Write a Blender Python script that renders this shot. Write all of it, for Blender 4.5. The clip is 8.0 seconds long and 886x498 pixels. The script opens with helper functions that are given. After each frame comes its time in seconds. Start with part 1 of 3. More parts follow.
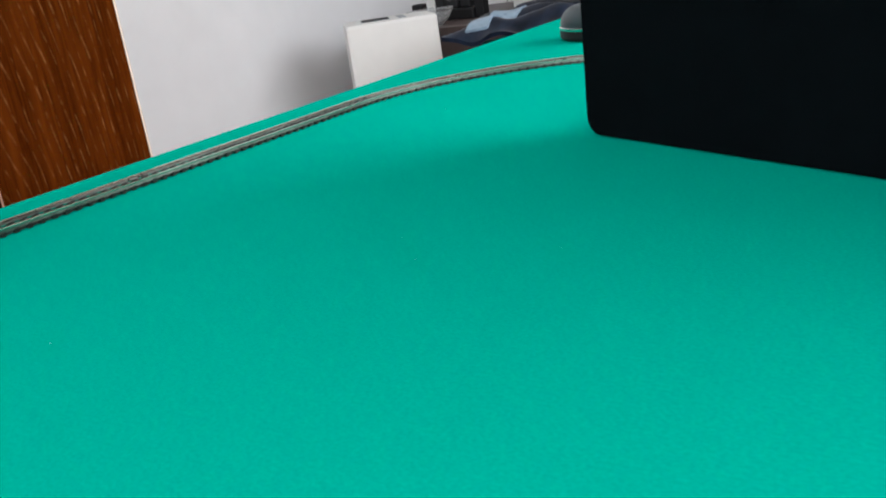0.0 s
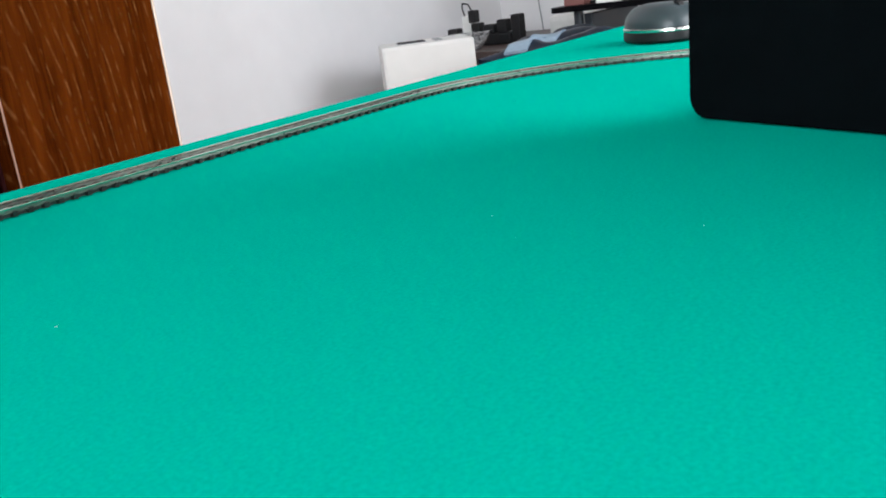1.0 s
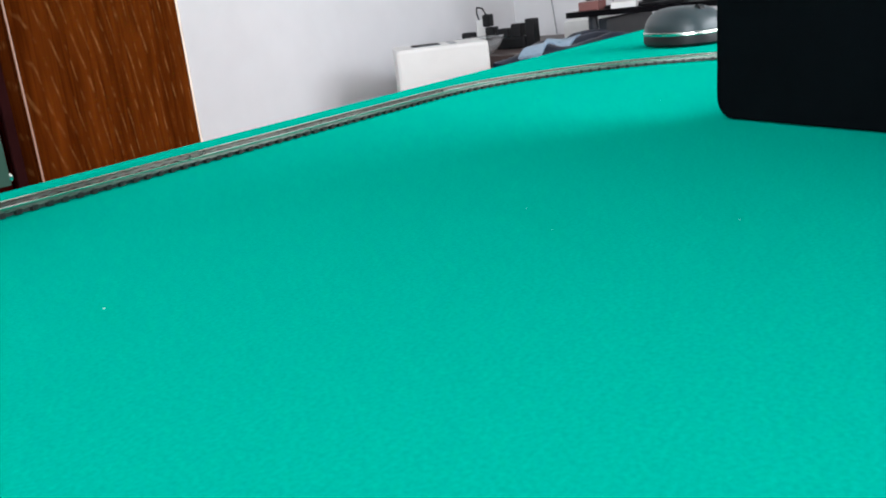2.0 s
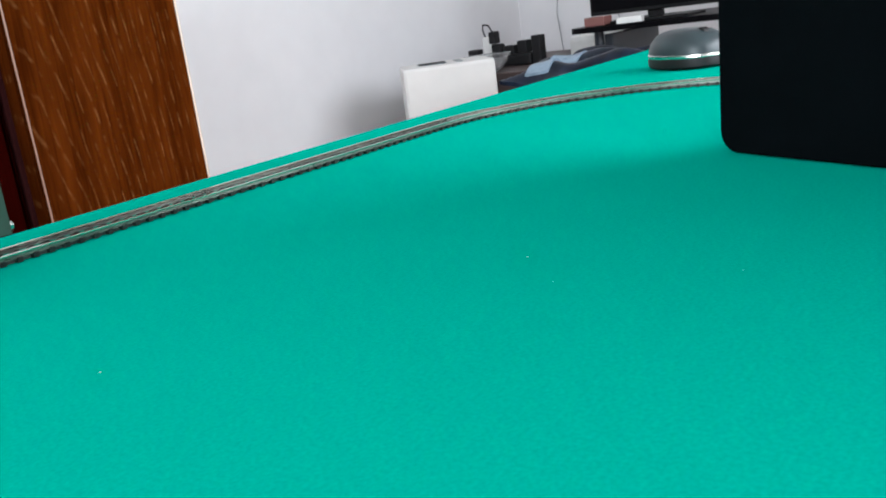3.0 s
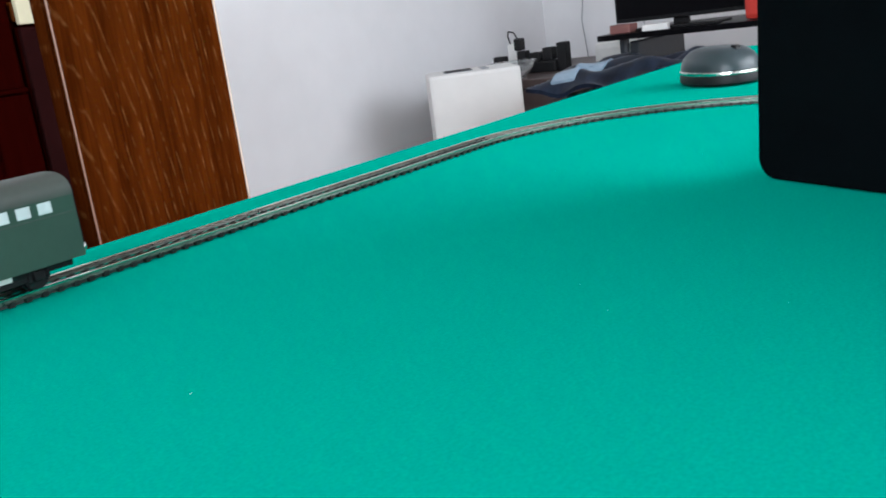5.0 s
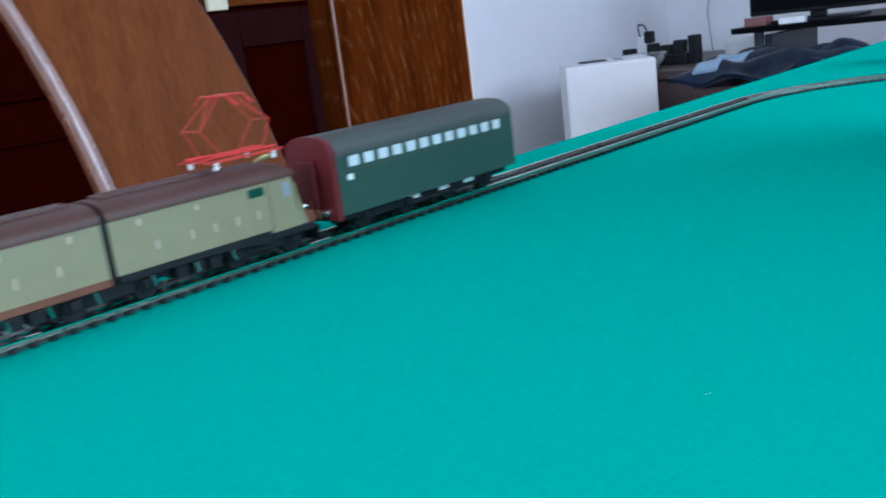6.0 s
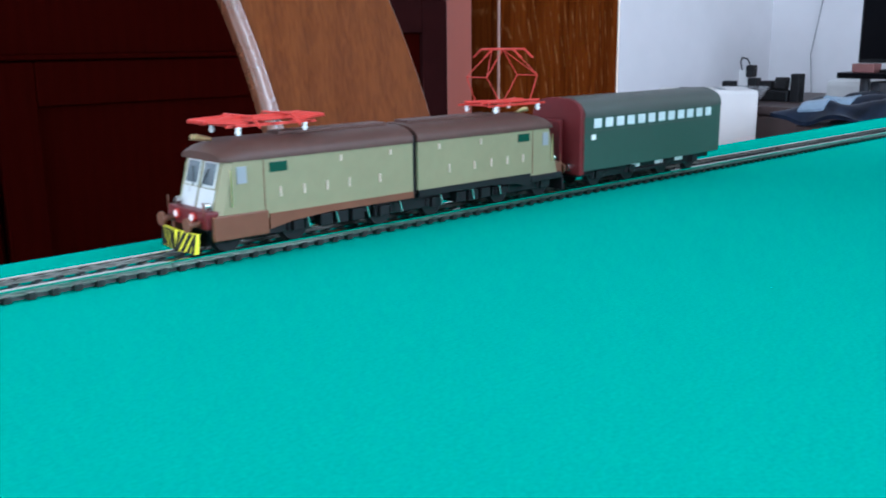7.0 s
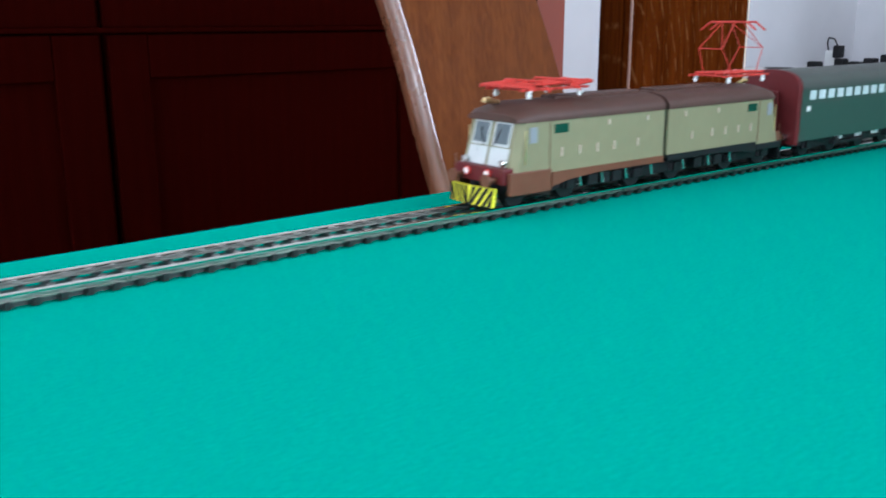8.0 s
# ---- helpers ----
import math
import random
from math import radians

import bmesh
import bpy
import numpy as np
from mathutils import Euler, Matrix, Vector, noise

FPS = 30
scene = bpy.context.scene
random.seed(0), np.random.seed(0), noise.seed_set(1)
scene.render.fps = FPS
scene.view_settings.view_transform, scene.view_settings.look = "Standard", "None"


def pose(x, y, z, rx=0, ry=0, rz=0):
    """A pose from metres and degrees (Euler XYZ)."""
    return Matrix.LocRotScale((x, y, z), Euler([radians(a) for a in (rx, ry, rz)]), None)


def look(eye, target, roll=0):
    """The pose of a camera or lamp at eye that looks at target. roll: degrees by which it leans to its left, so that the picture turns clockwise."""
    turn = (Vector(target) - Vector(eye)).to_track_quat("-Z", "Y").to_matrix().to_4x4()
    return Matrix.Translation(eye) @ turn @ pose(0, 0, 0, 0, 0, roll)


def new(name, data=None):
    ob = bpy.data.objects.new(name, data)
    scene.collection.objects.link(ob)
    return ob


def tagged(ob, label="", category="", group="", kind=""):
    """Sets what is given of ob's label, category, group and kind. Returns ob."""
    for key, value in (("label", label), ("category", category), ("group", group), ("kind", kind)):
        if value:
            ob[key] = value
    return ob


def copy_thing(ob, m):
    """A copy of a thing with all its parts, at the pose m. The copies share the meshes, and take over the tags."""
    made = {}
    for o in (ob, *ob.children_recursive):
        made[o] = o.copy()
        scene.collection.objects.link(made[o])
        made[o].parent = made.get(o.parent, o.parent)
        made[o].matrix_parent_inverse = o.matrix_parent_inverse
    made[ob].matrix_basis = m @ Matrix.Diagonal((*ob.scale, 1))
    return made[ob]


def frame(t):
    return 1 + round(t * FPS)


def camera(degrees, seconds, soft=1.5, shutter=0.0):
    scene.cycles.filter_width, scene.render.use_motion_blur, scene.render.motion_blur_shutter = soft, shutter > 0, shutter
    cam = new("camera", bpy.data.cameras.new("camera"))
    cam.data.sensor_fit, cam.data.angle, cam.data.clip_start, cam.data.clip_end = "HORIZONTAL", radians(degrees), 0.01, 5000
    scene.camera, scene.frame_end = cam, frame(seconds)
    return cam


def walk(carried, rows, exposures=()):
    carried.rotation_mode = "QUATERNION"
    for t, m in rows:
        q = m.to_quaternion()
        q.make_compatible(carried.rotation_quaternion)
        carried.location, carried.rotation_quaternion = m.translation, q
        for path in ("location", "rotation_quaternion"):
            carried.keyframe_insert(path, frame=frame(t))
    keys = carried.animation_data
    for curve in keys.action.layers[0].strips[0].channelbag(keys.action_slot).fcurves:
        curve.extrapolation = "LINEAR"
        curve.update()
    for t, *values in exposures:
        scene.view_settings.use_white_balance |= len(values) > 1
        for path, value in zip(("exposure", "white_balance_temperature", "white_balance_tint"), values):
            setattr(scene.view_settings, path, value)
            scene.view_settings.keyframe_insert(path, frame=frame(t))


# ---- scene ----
cam = camera(52.0, 8.0, soft=1.9, shutter=0.25)
PATH = [
    (0, (1.1752, -0.4460, 0.8566), (2.7449, 0.6271, 0.2366), -8.43),
    (0.5, (1.1944, -0.4015, 0.8417), (2.7827, 0.6847, 0.2962), -9.30),
    (1, (1.2104, -0.3900, 0.8231), (2.7734, 0.7311, 0.2753), -7.28),
    (1.5, (1.1994, -0.3856, 0.8188), (2.7562, 0.7456, 0.2741), -6.29),
    (3, (1.2087, -0.3858, 0.8312), (2.7595, 0.7722, 0.3273), -7.59),
    (3.5, (1.2110, -0.3858, 0.8330), (2.7648, 0.7739, 0.3423), -7.35),
    (4.1, (1.2094, -0.3873, 0.8358), (2.7488, 0.7928, 0.3485), -7.51),
    (5.5, (1.1342, -0.3821, 0.8483), (2.6336, 0.8437, 0.3491), -7.57),
    (6, (1.0002, -0.3382, 0.8443), (2.4046, 1.0054, 0.3727), -7.22),
    (6.5, (0.9675, -0.2924, 0.8321), (2.3589, 1.0753, 0.3923), -3.82),
    (7, (0.8981, -0.3127, 0.8314), (2.2223, 1.1184, 0.3861), -0.61),
    (7.5, (0.8828, -0.2970, 0.8372), (2.1382, 1.1861, 0.3638), -0.50),
    (8, (0.8120, -0.2753, 0.8291), (2.0403, 1.2250, 0.3387), -0.11),
]
walk(cam, [(t, look(eye, target, roll)) for t, eye, target, roll in PATH],
     exposures=[(0.0, -0.45, 6450, 10), (1.5, -0.2, 6300, 10), (4.0, -0.4, 6200, 10), (5.5, -0.5, 5850, 10), (6.2, -0.7, 4800, 10), (7.0, -0.45, 5200, 10), (7.5, -0.65, 5200, 10), (8.0, -0.58, 5500, 10)])

# ---- world and lights ----
world = bpy.data.worlds.new("sky")
scene.world = world
world.use_nodes = True
wn = world.node_tree.nodes
sky = wn.new("ShaderNodeTexSky")
sky.sky_type, sky.sun_disc = "NISHITA", False
sky.sun_elevation, sky.sun_rotation = radians(38), radians(150)
world.node_tree.links.new(sky.outputs[0], wn["Background"].inputs[0])
wn["Background"].inputs[1].default_value = 0.12

T0 = 0.75          # height of the table's top
WIN = (-1.9, 0.9, 0.95, 2.45)   # window in the west wall: y from, to, z from, to
WX = -2.4          # inner face of that wall


def area(name, m, sx, sy, watts, colour):
    d = bpy.data.lights.new(name, "AREA")
    d.shape, d.size, d.size_y, d.energy, d.color = "RECTANGLE", sx, sy, watts, colour
    ob = new(name, d)
    ob.matrix_world = m
    return ob


area("window_daylight", look((WX - 0.02, (WIN[0] + WIN[1]) / 2, (WIN[2] + WIN[3]) / 2), (1.5, -0.4, 0.6)),
     WIN[1] - WIN[0], WIN[3] - WIN[2], 180, (0.95, 0.97, 1.0))
SWIN = (0.7, 3.7, 1.0, 2.35)    # window in the south wall: x from, to, z from, to
area("south_window_daylight", look(((SWIN[0] + SWIN[1]) / 2, -2.42, (SWIN[2] + SWIN[3]) / 2), (1.2, 0.2, 0.5)),
     SWIN[1] - SWIN[0], SWIN[3] - SWIN[2], 160, (0.97, 0.98, 1.0))


# ---- materials ----
def material(name, colour, rough=0.5, metal=0.0, var=0.12, scale=30.0, bump=0.0, bscale=200.0, second=None, coat=0.0, spec=0.5, stretch=(1, 1, 1)):
    """A surface with large and fine variation of its colour and roughness, and fine relief."""
    m = bpy.data.materials.new(name)
    m.use_nodes = True
    n, l = m.node_tree.nodes, m.node_tree.links
    b = n["Principled BSDF"]
    b.inputs["Metallic"].default_value = metal
    b.inputs["Coat Weight"].default_value = coat
    b.inputs["Coat Roughness"].default_value = 0.15
    b.inputs["Specular IOR Level"].default_value = spec
    tc, mp = n.new("ShaderNodeTexCoord"), n.new("ShaderNodeMapping")
    mp.inputs["Scale"].default_value = stretch
    l.new(tc.outputs["Object"], mp.inputs[0])
    big, fine = n.new("ShaderNodeTexNoise"), n.new("ShaderNodeTexNoise")
    for t, s, d in ((big, scale * 0.12, 3), (fine, scale, 6)):
        t.inputs["Scale"].default_value, t.inputs["Detail"].default_value = s, d
        l.new(mp.outputs[0], t.inputs["Vector"])
    mix = n.new("ShaderNodeMix")
    mix.data_type = "FLOAT"
    mix.inputs[0].default_value = 0.5
    l.new(big.outputs[0], mix.inputs[2]), l.new(fine.outputs[0], mix.inputs[3])
    ramp = n.new("ShaderNodeValToRGB")
    lo = second or tuple(c * (1 - var) for c in colour)
    hi = colour if second else tuple(min(1, c * (1 + var)) for c in colour)
    ramp.color_ramp.elements[0].color, ramp.color_ramp.elements[1].color = (*lo, 1), (*hi, 1)
    ramp.color_ramp.elements[0].position, ramp.color_ramp.elements[1].position = 0.35, 0.65
    l.new(mix.outputs[0], ramp.inputs[0]), l.new(ramp.outputs[0], b.inputs["Base Color"])
    rr = n.new("ShaderNodeMapRange")
    rr.inputs["To Min"].default_value, rr.inputs["To Max"].default_value = max(0.02, rough - 0.08), min(1, rough + 0.08)
    l.new(fine.outputs[0], rr.inputs[0]), l.new(rr.outputs[0], b.inputs["Roughness"])
    if bump:
        t, bp = n.new("ShaderNodeTexNoise"), n.new("ShaderNodeBump")
        t.inputs["Scale"].default_value, t.inputs["Detail"].default_value = bscale, 4
        bp.inputs["Strength"].default_value, bp.inputs["Distance"].default_value = bump, 0.002
        l.new(mp.outputs[0], t.inputs["Vector"]), l.new(t.outputs[0], bp.inputs["Height"]), l.new(bp.outputs[0], b.inputs["Normal"])
    return m


def wood(name, dark, light, rough=0.35, coat=0.3, ring=9.0, turn=(0, 0, 0), wob=3.0, spec=0.4, streak=None):
    """Stained wood: wavy growth rings stretched along z, and fine pores."""
    m = material(name, light, rough, coat=coat, spec=spec)
    n, l = m.node_tree.nodes, m.node_tree.links
    b = n["Principled BSDF"]
    tc, mp, mp2 = n.new("ShaderNodeTexCoord"), n.new("ShaderNodeMapping"), n.new("ShaderNodeMapping")
    for q, s in ((mp, (1, 1, 0.16)), (mp2, (1, 1, 0.05))):
        q.inputs["Scale"].default_value, q.inputs["Rotation"].default_value = s, [radians(a) for a in turn]
        l.new(tc.outputs["Object"], q.inputs[0])
    wave, pore = n.new("ShaderNodeTexWave"), n.new("ShaderNodeTexNoise")
    wave.wave_type, wave.bands_direction = "BANDS", "X"
    wave.inputs["Scale"].default_value, wave.inputs["Distortion"].default_value = ring, wob
    wave.inputs["Detail"].default_value, wave.inputs["Detail Scale"].default_value = 3, 1.6
    pore.inputs["Scale"].default_value, pore.inputs["Detail"].default_value = 230, 4
    pore.inputs["Distortion"].default_value = 0.6
    l.new(mp.outputs[0], wave.inputs["Vector"]), l.new(mp2.outputs[0], pore.inputs["Vector"])
    mix = n.new("ShaderNodeMix")
    mix.data_type = "FLOAT"
    mix.inputs[0].default_value = 0.84
    l.new(wave.outputs["Fac"], mix.inputs[2]), l.new(pore.outputs[0], mix.inputs[3])
    ramp = n.new("ShaderNodeValToRGB")
    ramp.color_ramp.elements[0].color, ramp.color_ramp.elements[1].color = (*dark, 1), (*light, 1)
    ramp.color_ramp.elements[0].position, ramp.color_ramp.elements[1].position = 0.30, 0.78
    l.new(mix.outputs[0], ramp.inputs[0]), l.new(ramp.outputs[0], b.inputs["Base Color"])
    if streak:
        ramp.color_ramp.elements.new(0.93).color = (*streak, 1)
    bp = n.new("ShaderNodeBump")
    bp.inputs["Strength"].default_value, bp.inputs["Distance"].default_value = 0.25, 0.001
    l.new(mix.outputs[0], bp.inputs["Height"]), l.new(bp.outputs[0], b.inputs["Normal"])
    return m


def flamed(name, dark, light, streak):
    """Stained board with thin pale flame lines: slanting near x = 0, upright further on."""
    m = wood(name, dark, light, 0.45, 0.0, 7, (0, 0, 0), 5, 0.0)
    n, l = m.node_tree.nodes, m.node_tree.links
    tc, mp = n.new("ShaderNodeTexCoord"), n.new("ShaderNodeMapping")
    mp.inputs["Location"].default_value, mp.inputs["Scale"].default_value = (0.022, 0, -0.46 * 0.196), (1, 0, 0.196)
    l.new(tc.outputs["Object"], mp.inputs[0])
    ring, gap = n.new("ShaderNodeTexWave"), n.new("ShaderNodeTexNoise")
    ring.wave_type, ring.rings_direction = "RINGS", "Y"
    for k, v in (("Scale", 40.0), ("Distortion", 3.6), ("Detail", 2.0), ("Detail Scale", 1.2)):
        ring.inputs[k].default_value = v
    gap.inputs["Scale"].default_value, gap.inputs["Detail"].default_value = 60.0, 5.0
    l.new(mp.outputs[0], ring.inputs["Vector"]), l.new(tc.outputs["Object"], gap.inputs["Vector"])
    thin, breaks, both = n.new("ShaderNodeMapRange"), n.new("ShaderNodeMapRange"), n.new("ShaderNodeMath")
    thin.inputs["From Min"].default_value, thin.inputs["From Max"].default_value = 0.86, 1.05
    breaks.inputs["From Min"].default_value, breaks.inputs["From Max"].default_value = 0.44, 0.74
    l.new(ring.outputs["Fac"], thin.inputs[0]), l.new(gap.outputs[0], breaks.inputs[0])
    both.operation = "MULTIPLY"
    l.new(thin.outputs[0], both.inputs[0]), l.new(breaks.outputs[0], both.inputs[1])
    mix, base = n.new("ShaderNodeMix"), n["Principled BSDF"].inputs["Base Color"]
    mix.data_type = "RGBA"
    mix.inputs[7].default_value = (*streak, 1)
    l.new(both.outputs[0], mix.inputs[0]), l.new(base.links[0].from_socket, mix.inputs[6]), l.new(mix.outputs[2], base)
    return m


FELT = material("green_felt", (0.0, 0.355, 0.258), 0.95, var=0.10, scale=7000, bump=0.2, bscale=6000, spec=0.0)
WHITE = material("white_wall_paint", (0.79, 0.785, 0.80), 0.85, var=0.03, scale=8, bump=0.1, bscale=300)
CEIL = material("ceiling_paint", (0.8, 0.8, 0.79), 0.9, var=0.02, scale=6)
FLOOR = material("floor_tile", (0.35, 0.24, 0.17), 0.4, var=0.2, scale=12)
TABLEWOOD = wood("table_wood", (0.07, 0.03, 0.015), (0.2, 0.09, 0.04))
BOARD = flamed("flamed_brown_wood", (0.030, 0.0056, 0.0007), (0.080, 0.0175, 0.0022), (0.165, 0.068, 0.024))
CHAIR = wood("chair_brown_wood", (0.084, 0.0205, 0.0027), (0.134, 0.038, 0.0062), 0.36, 0.0, 8, (0, -17, 0), 8, 0.035)
# Glossy chair wood, base colour paler to help the edge's highlight.
GLOSSWOOD = wood("glossy_edge_highlight_wood", (0.12, 0.042, 0.018), (0.20, 0.080, 0.038), 0.28, 1.0, 8, (0, -17, 0), 6, 0.9)
GLOSSWOOD.node_tree.nodes["Principled BSDF"].inputs["Coat Roughness"].default_value = 0.12
GLOSSWOOD.node_tree.nodes["Principled BSDF"].inputs["Coat IOR"].default_value = 1.9
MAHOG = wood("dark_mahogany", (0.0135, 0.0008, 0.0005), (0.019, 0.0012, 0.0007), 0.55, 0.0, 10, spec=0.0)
SALMON = material("salmon_varnished_wood", (0.25, 0.065, 0.042), 0.5, var=0.08, scale=10, stretch=(1, 1, 0.1))
PALE = material("pale_edge_glint_and_fittings", (0.55, 0.42, 0.33), 0.35, var=0.08)
DULLEDGE = material("dull_edging", (0.26, 0.14, 0.10), 0.4, var=0.1)
# Last door's frames: reflected purple-grey sheen put into the base colour.
DULLFRAME = material("purple_brown_frame_sheen", (0.017, 0.0045, 0.0045), 0.45, var=0.15, scale=15, spec=0.0)
# Same metal as the rail top; dim reflections are put into a darker colour.
WEB = material("dim_reflecting_rail_side", (0.29, 0.30, 0.27), 0.30, 1.0, var=0.25, scale=200)
IVORY = material("ivory_plastic", (0.62, 0.58, 0.40), 0.5, var=0.05)
RAIL = material("nickel_silver_rail", (0.72, 0.71, 0.64), 0.14, 1.0, var=0.1, scale=80)
SLEEPER = material("dark_sleeper_plastic", (0.009, 0.011, 0.010), 0.34, var=0.25, scale=300)
# Dark green for the shaded cloth between the sleepers.
BEDSHADE = material("dark_green_bed_shade", (0.012, 0.032, 0.026), 0.6, var=0.3, scale=200)
ISABELLA = material("beige_grey_paint", (0.235, 0.215, 0.122), 0.42, var=0.05, scale=200, spec=0.3)
BROWN = material("chestnut_brown_paint", (0.14, 0.052, 0.027), 0.45, var=0.10, scale=200, spec=0.3)
ROOF = material("roof_brown_paint", (0.072, 0.034, 0.025), 0.5, var=0.12, scale=200, spec=0.3)
RED = material("red_paint", (0.50, 0.040, 0.028), 0.4, var=0.06, scale=200, spec=0.3)
DKRED = material("dark_red_paint", (0.105, 0.010, 0.011), 0.45, var=0.12, scale=200, spec=0.3)
YELLOW = material("yellow_paint", (0.80, 0.74, 0.02), 0.5, var=0.04, scale=200)
BLACK = material("black_plastic", (0.008, 0.008, 0.009), 0.5, var=0.2, scale=150, spec=0.25)
METAL = material("bright_steel", (0.72, 0.71, 0.68), 0.25, 1.0, var=0.06, scale=150)
BRASS = material("brass", (0.75, 0.58, 0.28), 0.3, 1.0, var=0.08, scale=150)
FRONT = material("pale_grey_paint", (0.54, 0.54, 0.52), 0.3, var=0.05, scale=200)
GLASSY = material("window_glazing", (0.10, 0.12, 0.13), 0.08, var=0.1, scale=100)
GREENWIN = material("dark_green_glazing", (0.012, 0.05, 0.03), 0.15, var=0.1, scale=100)
COACH = material("coach_green_paint", (0.034, 0.068, 0.052), 0.38, var=0.06, scale=200, spec=0.3)
COACHROOF = material("coach_grey_roof_paint", (0.058, 0.068, 0.060), 0.45, var=0.08, scale=200, spec=0.3)
# Coach windows look lit; their brightness is put into a pale colour.
LIT = material("pale_lit_windows", (0.55, 0.60, 0.61), 0.25, var=0.06, scale=200)
PAPER = material("white_print", (0.75, 0.75, 0.73), 0.6, var=0.04)
LID = material("black_textured_lid", (0.0018, 0.0028, 0.0036), 0.65, var=0.2, scale=500, bump=0.15, bscale=1600, spec=0.012)
MOUSETOP = material("teal_grey_plastic", (0.022, 0.036, 0.042), 0.38, var=0.06, scale=100)
APPL = material("white_appliance_plastic", (0.68, 0.67, 0.65), 0.5, var=0.03, scale=20)
GREY = material("grey_plastic", (0.25, 0.26, 0.28), 0.5, var=0.1)
DESK = material("brown_grey_laminate", (0.075, 0.052, 0.048), 0.45, var=0.15, scale=14, spec=0.3)
# The lighter blue patches put sheen into the fabric's colour.
CLOTHBLUE = material("dark_blue_shiny_fabric", (0.016, 0.028, 0.056), 0.34, spec=0.2, scale=22, bump=0.3, bscale=60, second=(0.002, 0.003, 0.007), stretch=(0.5, 1.4, 1))
DESKLEG = material("dark_blue_grey_metal", (0.018, 0.026, 0.036), 0.4, var=0.1)
# Pale blue that paints the highlight on the jacket's folds.
SHEEN = material("pale_blue_sheen", (0.24, 0.33, 0.42), 0.3, var=0.25, scale=40, bump=0.2, bscale=90)
PINK = material("pink_plastic", (0.22, 0.09, 0.08), 0.5)
LAMP = material("lamp_lens", (0.9, 0.75, 0.7), 0.2, var=0.02)
SCREEN = material("black_screen", (0.003, 0.003, 0.004), 0.35, spec=0.06)


def glass(name, colour=(0.9, 0.93, 0.95), rough=0.03):
    m = material(name, colour, rough)
    b = m.node_tree.nodes["Principled BSDF"]
    b.inputs["Transmission Weight"].default_value = 0.9
    return m


CLEAR = glass("clear_glass")


# ---- shape helpers ----
def box(lo, hi, bev=0.0, bm=None):
    """A box from corner to corner, its edges rounded by bev, added to bm."""
    bm = bm or bmesh.new()
    lo, hi = Vector(lo), Vector(hi)
    r = bmesh.ops.create_cube(bm, size=1.0, matrix=Matrix.Translation((lo + hi) / 2) @ Matrix.Diagonal((*(hi - lo), 1)))
    if bev:
        edges = list({e for v in r["verts"] for e in v.link_edges})
        bmesh.ops.bevel(bm, geom=edges, offset=bev, segments=2, affect="EDGES", profile=0.6)
    return bm


def rod(p, q, r, bm=None, seg=10, r2=None):
    bm = bm or bmesh.new()
    p, q = Vector(p), Vector(q)
    m = Matrix.Translation((p + q) / 2) @ (q - p).to_track_quat("Z", "Y").to_matrix().to_4x4()
    bmesh.ops.create_cone(bm, cap_ends=True, segments=seg, radius1=r, radius2=r if r2 is None else r2, depth=(q - p).length, matrix=m)
    return bm


def tube(points, r, bm=None, seg=6):
    bm = bm or bmesh.new()
    for p, q in zip(points, points[1:]):
        rod(p, q, r, bm, seg)
    return bm


def loft(loops, bm=None, caps=True, closed=True):
    """A skin over loops of equally many points."""
    bm = bm or bmesh.new()
    rows = [[bm.verts.new(p) for p in loop] for loop in loops]
    n = len(rows[0])
    for a, b in zip(rows, rows[1:]):
        for i in range(n if closed else n - 1):
            bm.faces.new((a[i], a[(i + 1) % n], b[(i + 1) % n], b[i]))
    if caps and closed:
        bm.faces.new(rows[0][::-1]), bm.faces.new(rows[-1])
    bmesh.ops.recalc_face_normals(bm, faces=bm.faces)
    return bm


def part(name, bm, mat, parent=None, label="", smooth=False):
    """Links a bmesh as one mesh object under its thing or part."""
    me = bpy.data.meshes.new(name)
    if smooth:
        for f in bm.faces:
            f.smooth = True
    bm.to_mesh(me)
    bm.free()
    if smooth:
        me.set_sharp_from_angle(angle=radians(38))
    me.materials.append(mat)
    ob = new(name, me)
    ob.parent = parent
    if label:
        ob["label"] = label
    return ob


def thing(name, m, label, category, group="", kind=""):
    ob = new(name)
    ob.empty_display_size = 0.05
    ob.matrix_world = m
    return tagged(ob, label, category, group, kind)


def structure(name, bm, mat, label, category):
    return tagged(part(name, bm, mat), label, category, kind="structure")


# ---- the room ----
XL, XR, YF, YN = WX, 5.3, 2.0, -2.4
structure("floor", box((XL - 0.1, YN - 0.1, -0.1), (XR + 0.1, YF + 0.1, 0)), FLOOR, "brown tiled floor of the living room", "floor")
structure("ceiling", box((XL - 0.1, YN - 0.1, 2.7), (XR + 0.1, YF + 0.1, 2.8)), CEIL, "plain white painted ceiling", "ceiling")
structure("wall_north", box((XL, YF, 0), (XR, YF + 0.12, 2.7)), WHITE, "plain white painted wall behind the furniture", "wall")
structure("wall_east", box((XR, YN, 0), (XR + 0.12, YF, 2.7)), WHITE, "white wall behind the monitor desk", "wall")
wv = box((XL, YN - 0.12, 0), (SWIN[0], YN, 2.7))
box((SWIN[1], YN - 0.12, 0), (XR, YN, 2.7), bm=wv)
box((SWIN[0], YN - 0.12, 0), (SWIN[1], YN, SWIN[2]), bm=wv)
box((SWIN[0], YN - 0.12, SWIN[3]), (SWIN[1], YN, 2.7), bm=wv)
structure("wall_south", wv, WHITE, "white wall with a window opening", "wall")
win = thing("window_2", Matrix(), "white-framed window in the south wall", "window", kind="structure")
